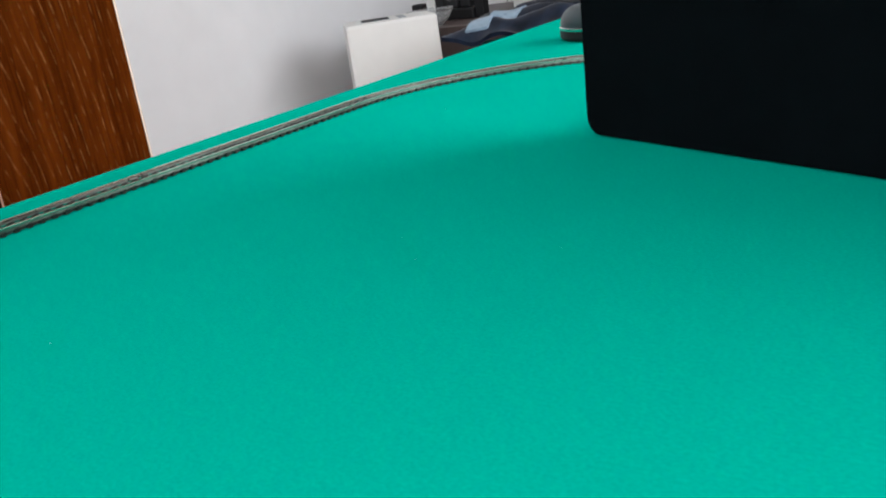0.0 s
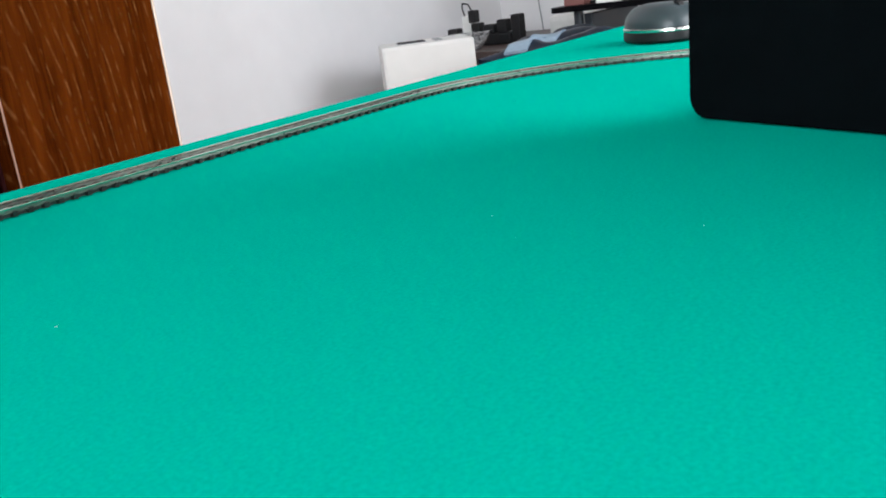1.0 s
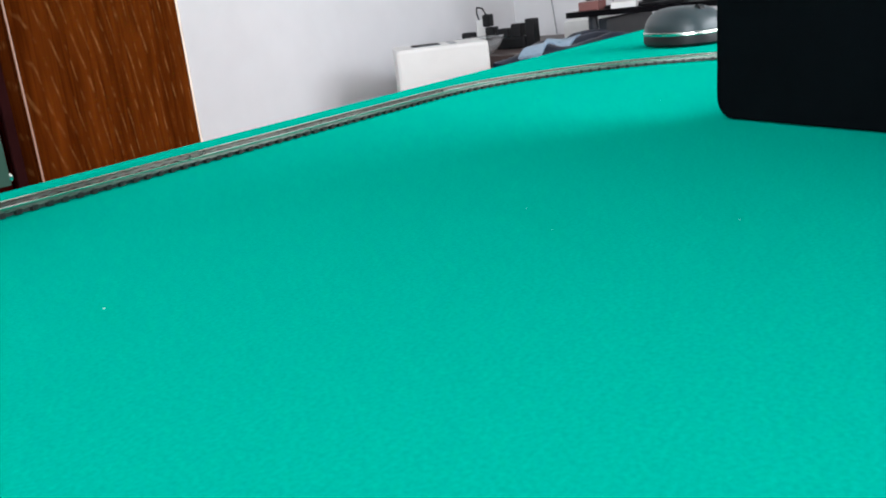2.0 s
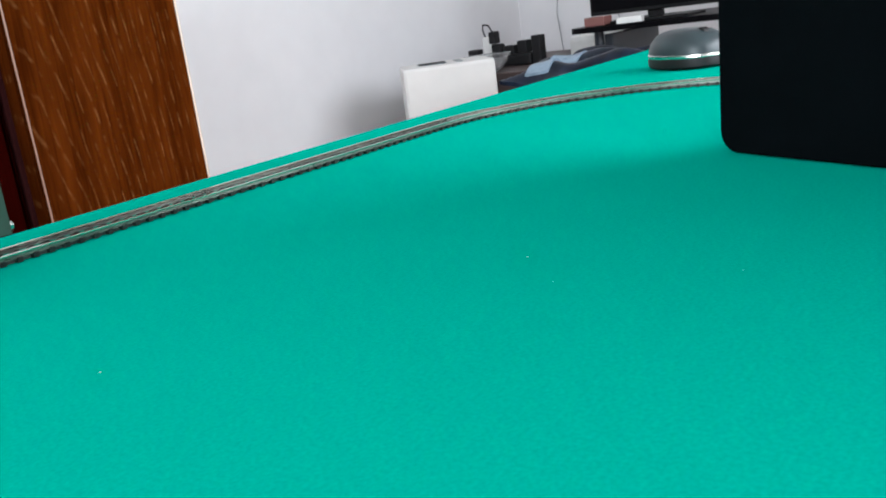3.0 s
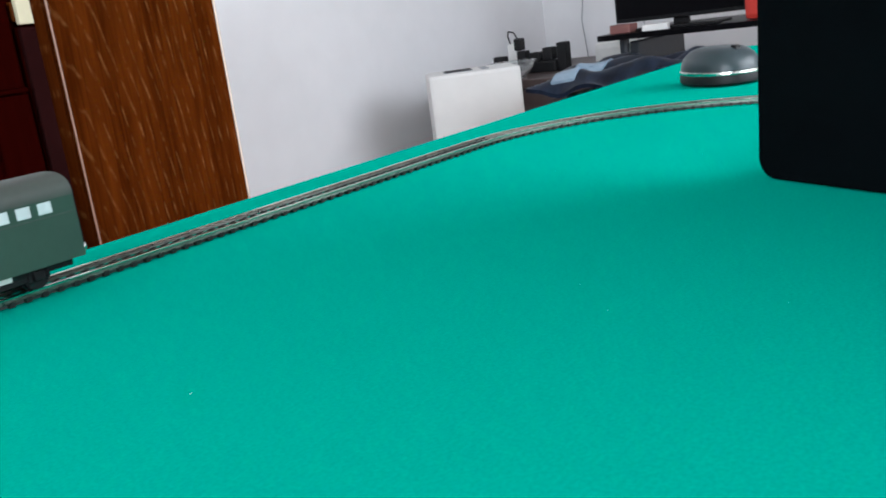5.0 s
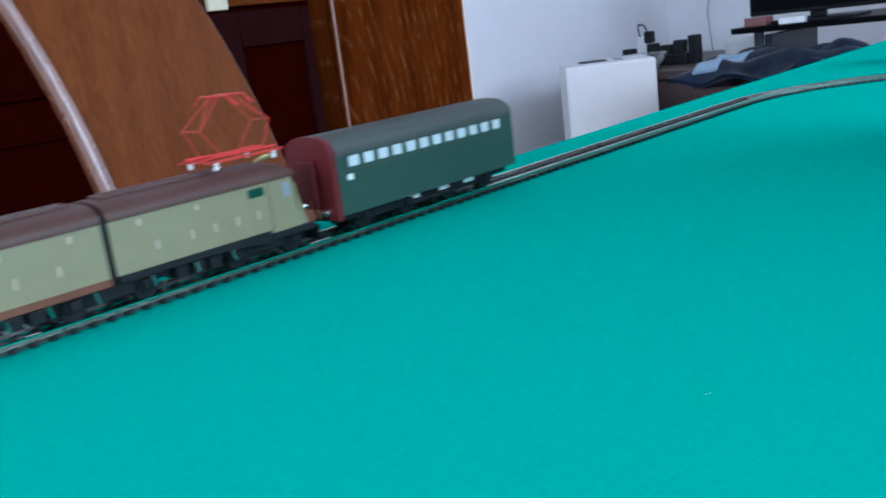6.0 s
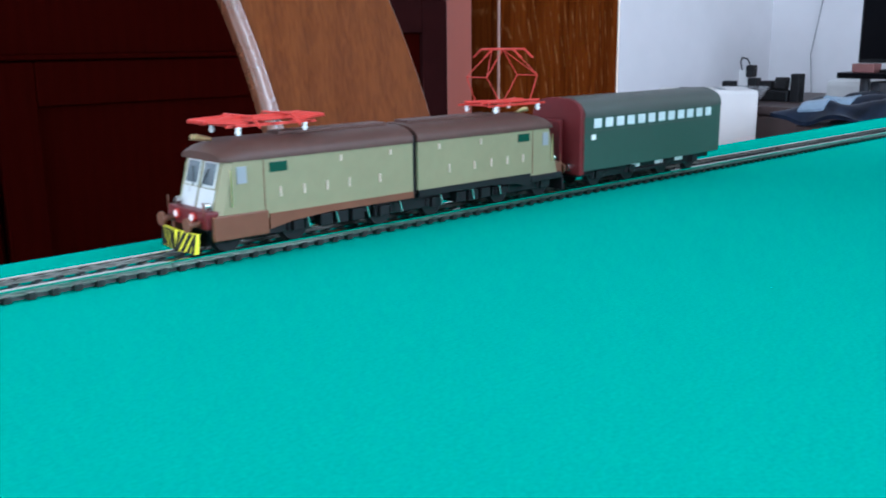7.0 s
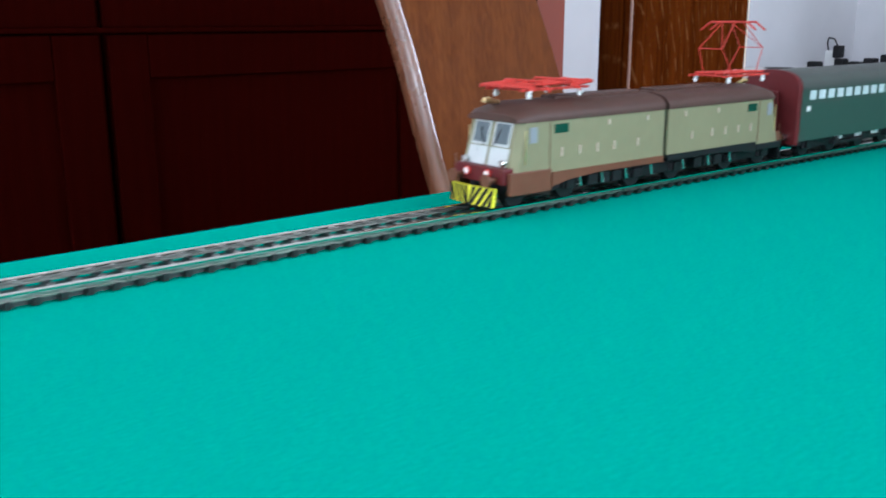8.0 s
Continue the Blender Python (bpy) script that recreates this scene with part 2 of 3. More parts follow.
for x in (SWIN[0] + 0.03, (SWIN[0] + SWIN[1]) / 2, SWIN[1] - 0.03):
    part("window_frame", box((x - 0.028, YN - 0.11, SWIN[2] + 0.002), (x + 0.028, YN - 0.06, SWIN[3] - 0.002), 0.004), PAPER, win)
part("window_sill", box((SWIN[0] + 0.06, YN - 0.11, SWIN[2] + 0.002), (SWIN[1] - 0.06, YN - 0.05, SWIN[2] + 0.05), 0.004), PAPER, win)
ws = box((XL - 0.12, YN, 0), (XL, WIN[0], 2.7))
box((XL - 0.12, WIN[1], 0), (XL, YF, 2.7), bm=ws)
box((XL - 0.12, WIN[0], 0), (XL, WIN[1], WIN[2]), bm=ws)
box((XL - 0.12, WIN[0], WIN[3]), (XL, WIN[1], 2.7), bm=ws)
structure("wall_west", ws, WHITE, "white wall with a wide window opening", "wall")
structure("baseboard", box((XL, YF - 0.012, 0), (XR, YF - 0.002, 0.08), 0.003), TABLEWOOD, "low brown wooden baseboard", "baseboard")
win = thing("window_1", Matrix(), "wide white-framed window letting in daylight", "window", kind="structure")
for y in (WIN[0] + 0.03, (WIN[0] + WIN[1]) / 2, WIN[1] - 0.03):
    part("window_frame", box((XL - 0.11, y - 0.028, WIN[2] + 0.002), (XL - 0.06, y + 0.028, WIN[3] - 0.002), 0.004), PAPER, win)
part("window_sill", box((XL - 0.11, WIN[0] + 0.06, WIN[2] + 0.002), (XL - 0.05, WIN[1] - 0.06, WIN[2] + 0.05), 0.004), PAPER, win)

# ---- the table ----
TILT = math.degrees(math.atan(0.0234))
TM = pose(0.0, 0.0267, T0, 0, 0, TILT)     # its far edge runs along local y = 0
table = thing("dining_table", TM @ pose(0, 0, -T0), "long wooden table under a green cloth", "table")
part("tabletop", box((-0.9, -1.05, T0 - 0.034), (2.52, -0.004, T0 - 0.004), 0.004), TABLEWOOD, table)
for x in (-0.8, 2.4):
    for y in (-0.95, -0.1):
        part("leg", loft([[(x + sx * w, y + sy * w, z) for sx, sy in ((-1, -1), (1, -1), (1, 1), (-1, 1))]
                          for z, w in ((0, 0.025), (T0 - 0.1, 0.04), (T0 - 0.036, 0.04))]), TABLEWOOD, table)
bm = box((-0.902, -1.052, -0.0035), (2.522, 0.0, 0.0), 0.0012)
box((-0.902, 0.0002, -0.12), (2.522, 0.0028, -0.001), 0.001, bm)
felt = tagged(part("green_cloth", bm, FELT), "green felt cloth spread flat over the table top", "cloth")
felt.matrix_world = TM


# ---- the model railway ----
RZ, GAUGE = 0.0046, 0.0165
TY, XC, RC = -0.0005, 1.734, 0.175     # centre line of the straight; start and radius of the bend


def track_pose(s):
    """The pose on the track at s metres along it, counted as x on the straight."""
    if s <= XC:
        return pose(s, TY, T0)
    a = (s - XC) / RC
    if a <= math.pi / 2:
        return pose(XC + RC * math.sin(a), TY - RC * (1 - math.cos(a)), T0, 0, 0, -math.degrees(a))
    return pose(XC + RC, TY - RC - (s - XC - RC * math.pi / 2), T0, 0, 0, -90)


def rail_web(y):
    f, z = 0.0014, RZ - 0.0024
    return [(y - f, z), (y + f, z), (y + f, z + 0.0003), (y + 0.0008, z + 0.0006), (y + 0.0008, z + 0.0013), (y + 0.0009, z + 0.0015), (y + 0.0009, z + 0.0016), (y - 0.0009, z + 0.0016), (y - 0.0009, z + 0.0015), (y - 0.0008, z + 0.0013), (y - 0.0008, z + 0.0006), (y - f, z + 0.0003)]


def rail_head(y):
    w = 0.00105
    return [(y - w, RZ - 0.00079), (y + w, RZ - 0.00079), (y + w, RZ - 0.0002), (y + w * 0.6, RZ), (y - w * 0.6, RZ), (y - w, RZ - 0.0002)]


sl = box((-0.0013, -0.0100, 0.0002), (0.0013, 0.0100, 0.0020))
for y in (-GAUGE / 2, GAUGE / 2):
    box((-0.0011, y - 0.0024, 0.0021), (0.0011, y - 0.0012, 0.0027), bm=sl)
    box((-0.0011, y + 0.0012, 0.0021), (0.0011, y + 0.0024, 0.0027), bm=sl)
SLEEPER_MESH = bpy.data.meshes.new("sleeper")
sl.to_mesh(SLEEPER_MESH)
SLEEPER_MESH.materials.append(SLEEPER)
PITCH = 0.0075


def track_section(length, radius=0.0):
    """A piece of track, straight along x or bent to its right, with two rails and its sleepers."""
    sec = thing("track_section", Matrix(), "model railway track section on dark sleepers, laid on green cloth", "model track", "sections of the model track")

    def along(s, y=0.0, z=0.0):
        if not radius:
            return Vector((s, y, z)), 0.0
        a = s / radius
        return Vector(((radius + y) * math.sin(a), -radius + (radius + y) * math.cos(a), z)), -a

    steps = 10 if radius else 1
    for y in (-GAUGE / 2, GAUGE / 2):
        def skin(profile):
            return loft([[along(length * i / steps + (0.0002 if i == 0 else -0.0002 if i == steps else 0), py, pz)[0] for py, pz in profile] for i in range(steps + 1)])
        rl = part("rail", skin(rail_web(y)), WEB, sec, "rail with sides toned dark for their dim reflections")
        part("rail_head", skin(rail_head(y)), RAIL, rl, "bright top of the rail")
    # Added sheet that paints the shade between the rails.
    def bed(s):
        return [along(s, py, pz)[0] for py, pz in ((-0.0078, 0.0003), (0.0078, 0.0003), (0.0076, 0.0014), (-0.0076, 0.0014))]
    part("shaded_bed", loft([bed(0.0002 + (length - 0.0004) * i / steps) for i in range(steps + 1)]), BEDSHADE, sec, "dark green sheet standing for the shade between the sleepers")
    n = int(length / PITCH)
    for i in range(n):
        p, a = along((i + 0.5) * length / n)
        o = new("sleeper", SLEEPER_MESH)
        o.parent, o.location, o.rotation_euler = sec, p, (0, 0, a)
    return sec


straight = track_section(0.23)
straight.matrix_world = track_pose(XC - 8 * 0.23)
for i in range(1, 8):
    copy_thing(straight, track_pose(XC - (8 - i) * 0.23))
BEND = RC * math.pi / 6
bend = track_section(BEND, RC)
bend.matrix_world = track_pose(XC)
for i in (1, 2):
    copy_thing(bend, track_pose(XC + i * BEND))
for i in range(2):
    copy_thing(straight, track_pose(XC + 3 * BEND + 0.23 * i + 1e-6))


def section(hw, z0, zg, zt, n=7):
    """Half of a vehicle's outline: up the side to the gutter zg, then over a rounded roof to zt."""
    side = [(-hw, z0), (-hw, zg)]
    roof = [(-hw * math.cos(math.pi / 2 * i / n) ** 0.75, zg + (zt - zg) * math.sin(math.pi / 2 * i / n) ** 0.9) for i in range(1, n)]
    left = side + roof
    return left + [(0, zt)] + [(-y, z) for y, z in reversed(left)]


def wheelset(parent, x, r=0.0062, mat=BLACK):
    bm = rod((x, -0.0068, r), (x, 0.0068, r), 0.0012)
    w = part("wheelset", bm, BLACK, parent)
    for s in (-1, 1):
        b = rod((x, s * 0.0070, r), (x, s * 0.0098, r), r, seg=24)
        rod((x, s * 0.0066, r), (x, s * 0.0070, r), r + 0.0008, b, 24)
        part("wheel", b, METAL if mat is METAL else BLACK, w)
    return w


def bogie(parent, x, half, wheels=(-0.015, 0.015)):
    b = box((x - half, -0.0115, 0.004), (x + half, -0.0098, 0.0095), 0.0006)
    box((x - half, 0.0098, 0.004), (x + half, 0.0115, 0.0095), 0.0006, b)
    box((x - 0.004, -0.0098, 0.006), (x + 0.004, 0.0098, 0.010), 0.0004, b)
    for w in wheels:
        for s in (-1, 1):
            box((x + w - 0.0026, s * 0.0122 - 0.0011, 0.0042), (x + w + 0.0026, s * 0.0122 + 0.0011, 0.0085), 0.0005, b)
            for k in (-1, 1):
                rod((x + w + k * 0.0042, s * 0.0118, 0.0045), (x + w + k * 0.0042, s * 0.0118, 0.0082), 0.0009, b, 8)
    g = part("bogie", b, BLACK, parent)
    for w in wheels:
        wheelset(g, x + w)
    return g


def pantograph(parent, x, raised):
    base = box((x - 0.020, -0.0105, 0.0462), (x + 0.020, -0.0093, 0.0472))
    box((x - 0.020, 0.0093, 0.0462), (x + 0.020, 0.0105, 0.0472), bm=base)
    for k in (-0.017, 0, 0.017):
        box((x + k - 0.0008, -0.0105, 0.0464), (x + k + 0.0008, 0.0105, 0.0470), bm=base)
    pan = part("pantograph", base, RED, parent, "red pantograph, " + ("raised" if raised else "folded flat"))
    for sx in (-1, 1):
        for sy in (-1, 1):
            ins = bmesh.new()
            for k, r in enumerate((0.0008, 0.0012, 0.0008, 0.0011)):
                rod((x + sx * 0.015, sy * 0.0098, 0.0432 + k * 0.0008), (x + sx * 0.015, sy * 0.0098, 0.0440 + k * 0.0008), r, ins, 10)
            part("insulator", ins, PAPER, pan, "white porcelain insulator")
    top, knee, out = (0.0725, 0.0600, 0.018) if raised else (0.0495, 0.0486, 0.026)
    r = 0.00024 if raised else 0.0007
    for s in (-1, 1):
        k = x + s * out
        tip = x + s * (0.004 if raised else 0.010)
        for y in (-1, 1):
            part("arm", tube([(x + s * 0.010, y * 0.0085, 0.0472), (k, y * 0.0068, knee), (tip, y * 0.0035, top)], r), RED, pan)
        part("cross_bar", tube([(k, -0.0068, knee), (k, 0.0068, knee)], r), RED, pan)
        part("brace", tube([(k, -0.0068, knee), (tip, 0.0035, top)], r * 0.8), RED, pan)
    if raised:
        for y in (-0.005, 0.005):
            part("lower_rod", tube([(x - 0.020, y, 0.0478), (x + 0.020, y, 0.0478)], 0.0006), RED, pan)
        for s in (-1, 1):
            part("brace", tube([(x - 0.018, -0.008 * s, 0.0480), (x + 0.018, 0.008 * s, 0.0480)], 0.0006), RED, pan)
    else:
        for y in (-0.006, -0.002, 0.002, 0.006):
            part("lower_rod", tube([(x - 0.027, y, 0.0484), (x + 0.027, y, 0.0484)], 0.0008), RED, pan)
        for s in (-1, 1):
            part("brace", tube([(x - 0.024, -0.007 * s, 0.0487), (x + 0.024, 0.007 * s, 0.0491)], 0.0007), RED, pan)
    h = bmesh.new()
    for s in (-1, 1):
        c = x + s * (0.004 if raised else 0.009)
        tube([(c, -0.016, top - 0.0035), (c, -0.0105, top + 0.0004), (c, 0.0105, top + 0.0004), (c, 0.016, top - 0.0035)], 0.0005, h)
    part("collector_head", h, RED, pan)


def locomotive(m):
    """An articulated electric locomotive, its front at x = 0, heights over the rails."""
    lo = thing("model_locomotive", m, "beige and brown model electric locomotive with red pantographs, on the track", "model train")
    hw, zb, zg, zt = 0.0165, 0.0098, 0.0352, 0.0418
    for half in (0, 1):
        def X(x):
            return x if half == 0 else 0.212 - x
        # beige side and front shell
        shell = section(hw, 0.0118, zg, zg + 0.0006)
        loops = []
        for x, lean, k in ((0.0085, 0.0065, 0.84), (0.0112, 0.0065, 0.98), (0.024, 0.0, 1.0), (0.1045, 0.0, 1.0)):
            loops.append([(X(x + lean * (z - 0.012) / 0.023), y * k, z) for y, z in shell])
        body = part("body_half", loft(loops), ISABELLA, lo, "beige body half with rows of small handles")
        # roof
        prof = [(y * 1.02, z) for y, z in section(hw, zg - 0.0008, zg + 0.0003, zt)]
        part("roof", loft([[(X(x), y * k, z if z < zg + 0.0004 else zg + (z - zg) * h) for y, z in prof] for x, k, h in
                           ((0.0128, 0.86, 0.35), (0.0165, 0.97, 0.72), (0.024, 1.0, 1.0), (0.1048, 1.0, 1.0))]), ROOF, body, "brown rounded roof", True)
        box_b = box((X(0.045) if not half else X(0.1), -0.0045, zt - 0.0006), (X(0.1) if not half else X(0.045), 0.0045, zt + 0.0012), 0.0005)
        part("roof_walkway", box_b, ROOF, body)
        # brown lower band: deep at the cab, thin along the side
        a, b_ = sorted((X(0.0078), X(0.031)))
        for sy in (-1, 1):
            part("cab_apron", box((a, min(sy * 0.0150, sy * 0.0171), 0.0058 + 0.003 * half), (b_, max(sy * 0.0150, sy * 0.0171), 0.0150 - 0.003 * half), 0.0005), BLACK if half else BROWN, body)
            y0, y1 = sy * 0.0150, sy * 0.0170
            band = [[(X(x), y0, lo_z), (X(x), y1, lo_z), (X(x), y1, 0.0134), (X(x), y0, 0.0134)] for x, lo_z in ((0.0315, 0.0074), (0.042, 0.0094), (0.060, 0.0106), (0.1045, 0.0106))]
            part("sill_band", loft(band), BLACK if half else BROWN, body)
        a, b_ = sorted((X(0.0055), X(0.012)))
        part("buffer_beam", box((a, -0.0150, 0.0102), (b_, 0.0150, 0.0168), 0.0008), DKRED if not half else BROWN, body, "red buffer beam")
        for sy in (-1, 1):
            lamp = rod((X(0.0046), sy * 0.0062, 0.0142), (X(0.0062), sy * 0.0062, 0.0142), 0.0018, seg=16)
            h = part("headlight", lamp, RED if not half else BROWN, lo)
            part("lens", rod((X(0.0042), sy * 0.0062, 0.0142), (X(0.0047), sy * 0.0062, 0.0142), 0.0013, seg=14), LAMP, h)
            bf = rod((X(0.0012), sy * 0.0101, 0.0122), (X(0.0055), sy * 0.0101, 0.0122), 0.0011, seg=12)
            rod((X(0.0), sy * 0.0101, 0.0122), (X(0.0011), sy * 0.0101, 0.0122), 0.0027, bf, 18)
            part("buffer", bf, BROWN, body)
            hl = rod((X(0.0072), sy * 0.0112, 0.0184), (X(0.0092), sy * 0.0112, 0.0184), 0.0014, seg=14)
            part("marker_lamp", hl, METAL, body)
            part("handrail", tube([(X(0.0058), sy * 0.0138, 0.0125), (X(0.0054), sy * 0.0138, 0.0205)], 0.0003), BROWN, body)
        # plough with slanting stripes
        plough(lo, X, half)
        # cab front windows and side windows
        for sy in (-1, 1):
            def face(y, z, out):
                return (X(0.0085 + 0.0065 * (z - 0.012) / 0.023 - out), y, z)
            for name, mat, y0, y1, z0, z1, out in (("window_rim", FRONT, 0.0012, 0.0112, 0.0245, 0.0345, 0.0004), ("pane", GLASSY, 0.0022, 0.0102, 0.0256, 0.0335, 0.0007)):
                quad = [face(sy * y0, z0, out), face(sy * y1, z0, out), face(sy * y1, z1, out), face(sy * y0, z1, out)]
                back = [(p[0] + (0.0012 if not half else -0.0012), p[1], p[2]) for p in quad]
                part(name, loft([quad, back]), mat, body, "pale frame of the cab window" if mat is FRONT else "")
            front = [face(sy * 0.0008, 0.0155, 0.0003), face(sy * 0.0120, 0.0155, 0.0003), face(sy * 0.0120, 0.0240, 0.0003), face(sy * 0.0008, 0.0240, 0.0003)]
            part("front_panel", loft([front, [(p[0] + (0.0012 if not half else -0.0012), p[1], p[2]) for p in front]]), FRONT, body, "pale panel below the cab windows")
            part("wiper", tube([face(sy * 0.003, 0.0245, 0.0012), face(sy * 0.006, 0.0315, 0.0012)], 0.0002), BLACK, body)
            def side(x0, x1, z0, z1, out):
                a, b = sorted((X(x0), X(x1)))
                return box((a, min(sy * (hw - 0.0003), sy * (hw + out)), z0), (b, max(sy * (hw - 0.0003), sy * (hw + out)), z1), 0.0001)
            part("cab_side_window", side(0.0185, 0.0225, 0.0262, 0.0325, 0.0003), GREY, body)
            part("vent_window", side(0.0325, 0.0405, 0.0292, 0.0330, 0.0003), GREENWIN, body, "dark green side window")
            part("door_edge", side(0.0298, 0.0301, 0.0130, 0.0345, 0.0002), BROWN, body)
            for x in (0.037, 0.048, 0.059, 0.070, 0.086):
                part("side_handle", side(x - 0.0004, x + 0.0004, 0.0195, 0.0232, 0.0005), PALE, body)
            for x in (0.066, 0.092):
                part("side_plate", side(x - 0.0005, x + 0.0005, 0.0305, 0.0328, 0.0005), PALE, body)
            part("grab_rail", tube([(X(0.0157), sy * 0.0171, 0.018), (X(0.0157), sy * 0.0171, 0.0315)], 0.00025), BRASS, body)
        for k in (0.018, 0.020):
            part("horn", rod((X(k), 0.004, zt - 0.0005), (X(k - 0.006), 0.004, zt + 0.0008), 0.0007, r2=0.0012), BRASS, body)
        pantograph(lo, X(0.039) if not half else X(0.034), bool(half))
        bogie(lo, X(0.032), 0.021)
    bogie(lo, 0.106, 0.020)
    ub = box((0.014, -0.0095, 0.0062), (0.1, 0.0095, 0.0116), 0.0005)
    box((0.108, -0.0095, 0.0062), (0.198, 0.0095, 0.0116), 0.0005, ub)
    for x in (0.06, 0.068, 0.076, 0.136, 0.144, 0.152):
        box((x - 0.003, -0.0142, 0.0045), (x + 0.003, 0.0142, 0.0095), 0.0005, ub)
    part("underframe", ub, BLACK, lo)
    part("gangway", box((0.1035, -0.0150, 0.0105), (0.1085, 0.0150, 0.0372), 0.0008), BLACK, lo, "black concertina joint between the halves")
    for x in (0.050, 0.064, 0.080, 0.098, 0.122, 0.142, 0.160):
        part("sandbox_pipe", tube([(x, -0.0149, 0.0098), (x + 0.001, -0.0152, 0.0052)], 0.0005), METAL, lo)
    return lo


def plough(parent, X, rear):
    """A blade bent back to both sides from its middle."""
    def at(y, z, out=0.0):
        return (X(0.0012 + 0.0014 * abs(y) / 0.015 - 0.0010 * (0.010 - z) / 0.0084 - out), y, z)

    b = loft([[at(y, 0.0016), at(y, 0.0090), at(y, 0.0090, -0.0014), at(y, 0.0016, -0.0014)] for y in (-0.0132, 0.0, 0.0132)])
    if rear:
        return part("plough", b, BLACK, parent)
    pl = part("plough", b, YELLOW, parent, "yellow plough with slanting black stripes")
    for s in (-1, 1):
        for k in (-0.0034, 0.0002, 0.0038, 0.0074, 0.0106):
            q = [(max(0.0002, k), 0.0017), (max(0.0003, k + 0.0019), 0.0017), (min(0.0131, k + 0.0069), 0.0089), (min(0.0130, k + 0.0050), 0.0089)]
            part("stripe", loft([[at(s * y, z, o) for y, z in q] for o in (0.0004, -0.0003)]), BLACK, pl)
    return pl


def coach(m, L=0.262):
    """A passenger coach, its end at x = 0, heights over the rails."""
    co = thing("model_coach", m, "green model passenger coach with dark red end and grey roof", "model train")
    hw, z0, zg, zt = 0.0168, 0.0098, 0.0385, 0.0475
    sh = section(hw, z0, zg, zg + 0.0004)
    body = part("body", loft([[(x, y, z) for y, z in sh] for x in (0.003, L)]), COACH, co, "dark green coach body")
    rf = [(y * 1.015, z) for y, z in section(hw, zg - 0.001, zg, zt, 9)]
    part("roof", loft([[(x, y, z) for y, z in rf] for x in (0.0030, L)]), COACHROOF, co, "grey rounded roof", True)
    end = section(hw * 1.005, z0 - 0.0016, zg, zt + 0.0002, 9)
    part("end_wall", loft([[(x, y * k, z) for y, z in end] for x, k in ((0.0, 0.96), (0.0008, 1.0), (0.0028, 1.0))]), DKRED, co, "dark red rounded end wall")
    part("gangway", box((-0.0030, -0.0055, 0.0105), (-0.0002, 0.0055, 0.0365), 0.001), DKRED, co)
    part("underframe", box((0.004, -0.0120, 0.0062), (L - 0.004, 0.0120, z0 - 0.0002), 0.0005), BLACK, co)
    n = round((L - 0.028) / 0.0101) + 1
    for sy in (-1, 1):
        for i in range(n):
            x = 0.014 + i * (L - 0.028) / (n - 1)
            w = part("window", box((x - 0.0032, min(sy * 0.0160, sy * 0.01705), 0.0318), (x + 0.0032, max(sy * 0.0160, sy * 0.01705), 0.0368), 0.0003), LIT, body)
        part("emblem", box((0.0088, min(sy * 0.0160, sy * 0.01715), 0.0258), (0.0122, max(sy * 0.0160, sy * 0.01715), 0.0285), 0.0002), PAPER, body, "small white emblem")
        for x in (0.055, 0.078, 0.098):
            part("sill_plate", box((x - 0.004, min(sy * 0.0121, sy * 0.0126), 0.0068), (x + 0.004, max(sy * 0.0121, sy * 0.0126), 0.0092), 0.0002), PAPER, co, "small white sill plate")
        part("waist_line", box((0.004, min(sy * 0.0160, sy * 0.01695), 0.0300), (L - 0.002, max(sy * 0.0160, sy * 0.01695), 0.0305)), COACHROOF, body)
        for x in (-0.001, L + 0.001):
            part("buffer", rod((x - 0.003, sy * 0.0101, 0.0122), (x + 0.003, sy * 0.0101, 0.0122), 0.002, seg=14), METAL, co)
    bogie(co, 0.036, 0.018)
    bogie(co, L - 0.036, 0.018)
    part("equipment_box", box((L * 0.4, -0.0135, 0.0042), (L * 0.6, 0.0135, 0.0062), 0.0005), BLACK, co)
    return co


FRONT_AT = 1.050
locomotive(pose(FRONT_AT, TY, T0 + RZ))
CS, CL = FRONT_AT + 0.219, 0.135
pa, pb = track_pose(CS + 0.036).translation, track_pose(CS + CL - 0.036).translation
turn = math.degrees(math.atan2(pb.y - pa.y, pb.x - pa.x))
coach(pose(pa.x, pa.y, T0 + RZ, 0, 0, turn) @ pose(-0.036, 0, 0), CL)

# ---- laptop and mouse on the table ----
LD = Vector((-0.4741, -0.8805, 0))
lap = thing("laptop", Matrix.Translation((1.6288, -0.2414, T0)) @ Matrix(((LD.x, -LD.y, 0, 0), (LD.y, LD.x, 0, 0), (0, 0, 1, 0), (0, 0, 0, 1))), "black laptop standing open, back of its lid to the room", "laptop")


def slab(w, h, r, y0, y1, z0, n=6):
    """A slab standing on its edge, with rounded corners: w along x, h up, from y0 to y1."""
    pts = []
    for cx, cz, a0 in ((w - r, z0 + r, -90), (w - r, z0 + h - r, 0), (r, z0 + h - r, 90), (r, z0 + r, 180)):
        pts += [(cx + r * math.cos(radians(a0 + 90 * i / n)), cz + r * math.sin(radians(a0 + 90 * i / n))) for i in range(n + 1)]
    e = 0.0012
    def ring(k, y):
        return [(w / 2 + (x - w / 2) * (1 - k), y, z0 + h / 2 + (z - z0 - h / 2) * (1 - k)) for x, z in pts]
    return loft([ring(0.008, y0), ring(0, y0 + e), ring(0, y1 - e), ring(0.008, y1)])


def leaned(bm, k=0.04):
    for v in bm.verts:
        v.co.y += k * v.co.z
    return bm


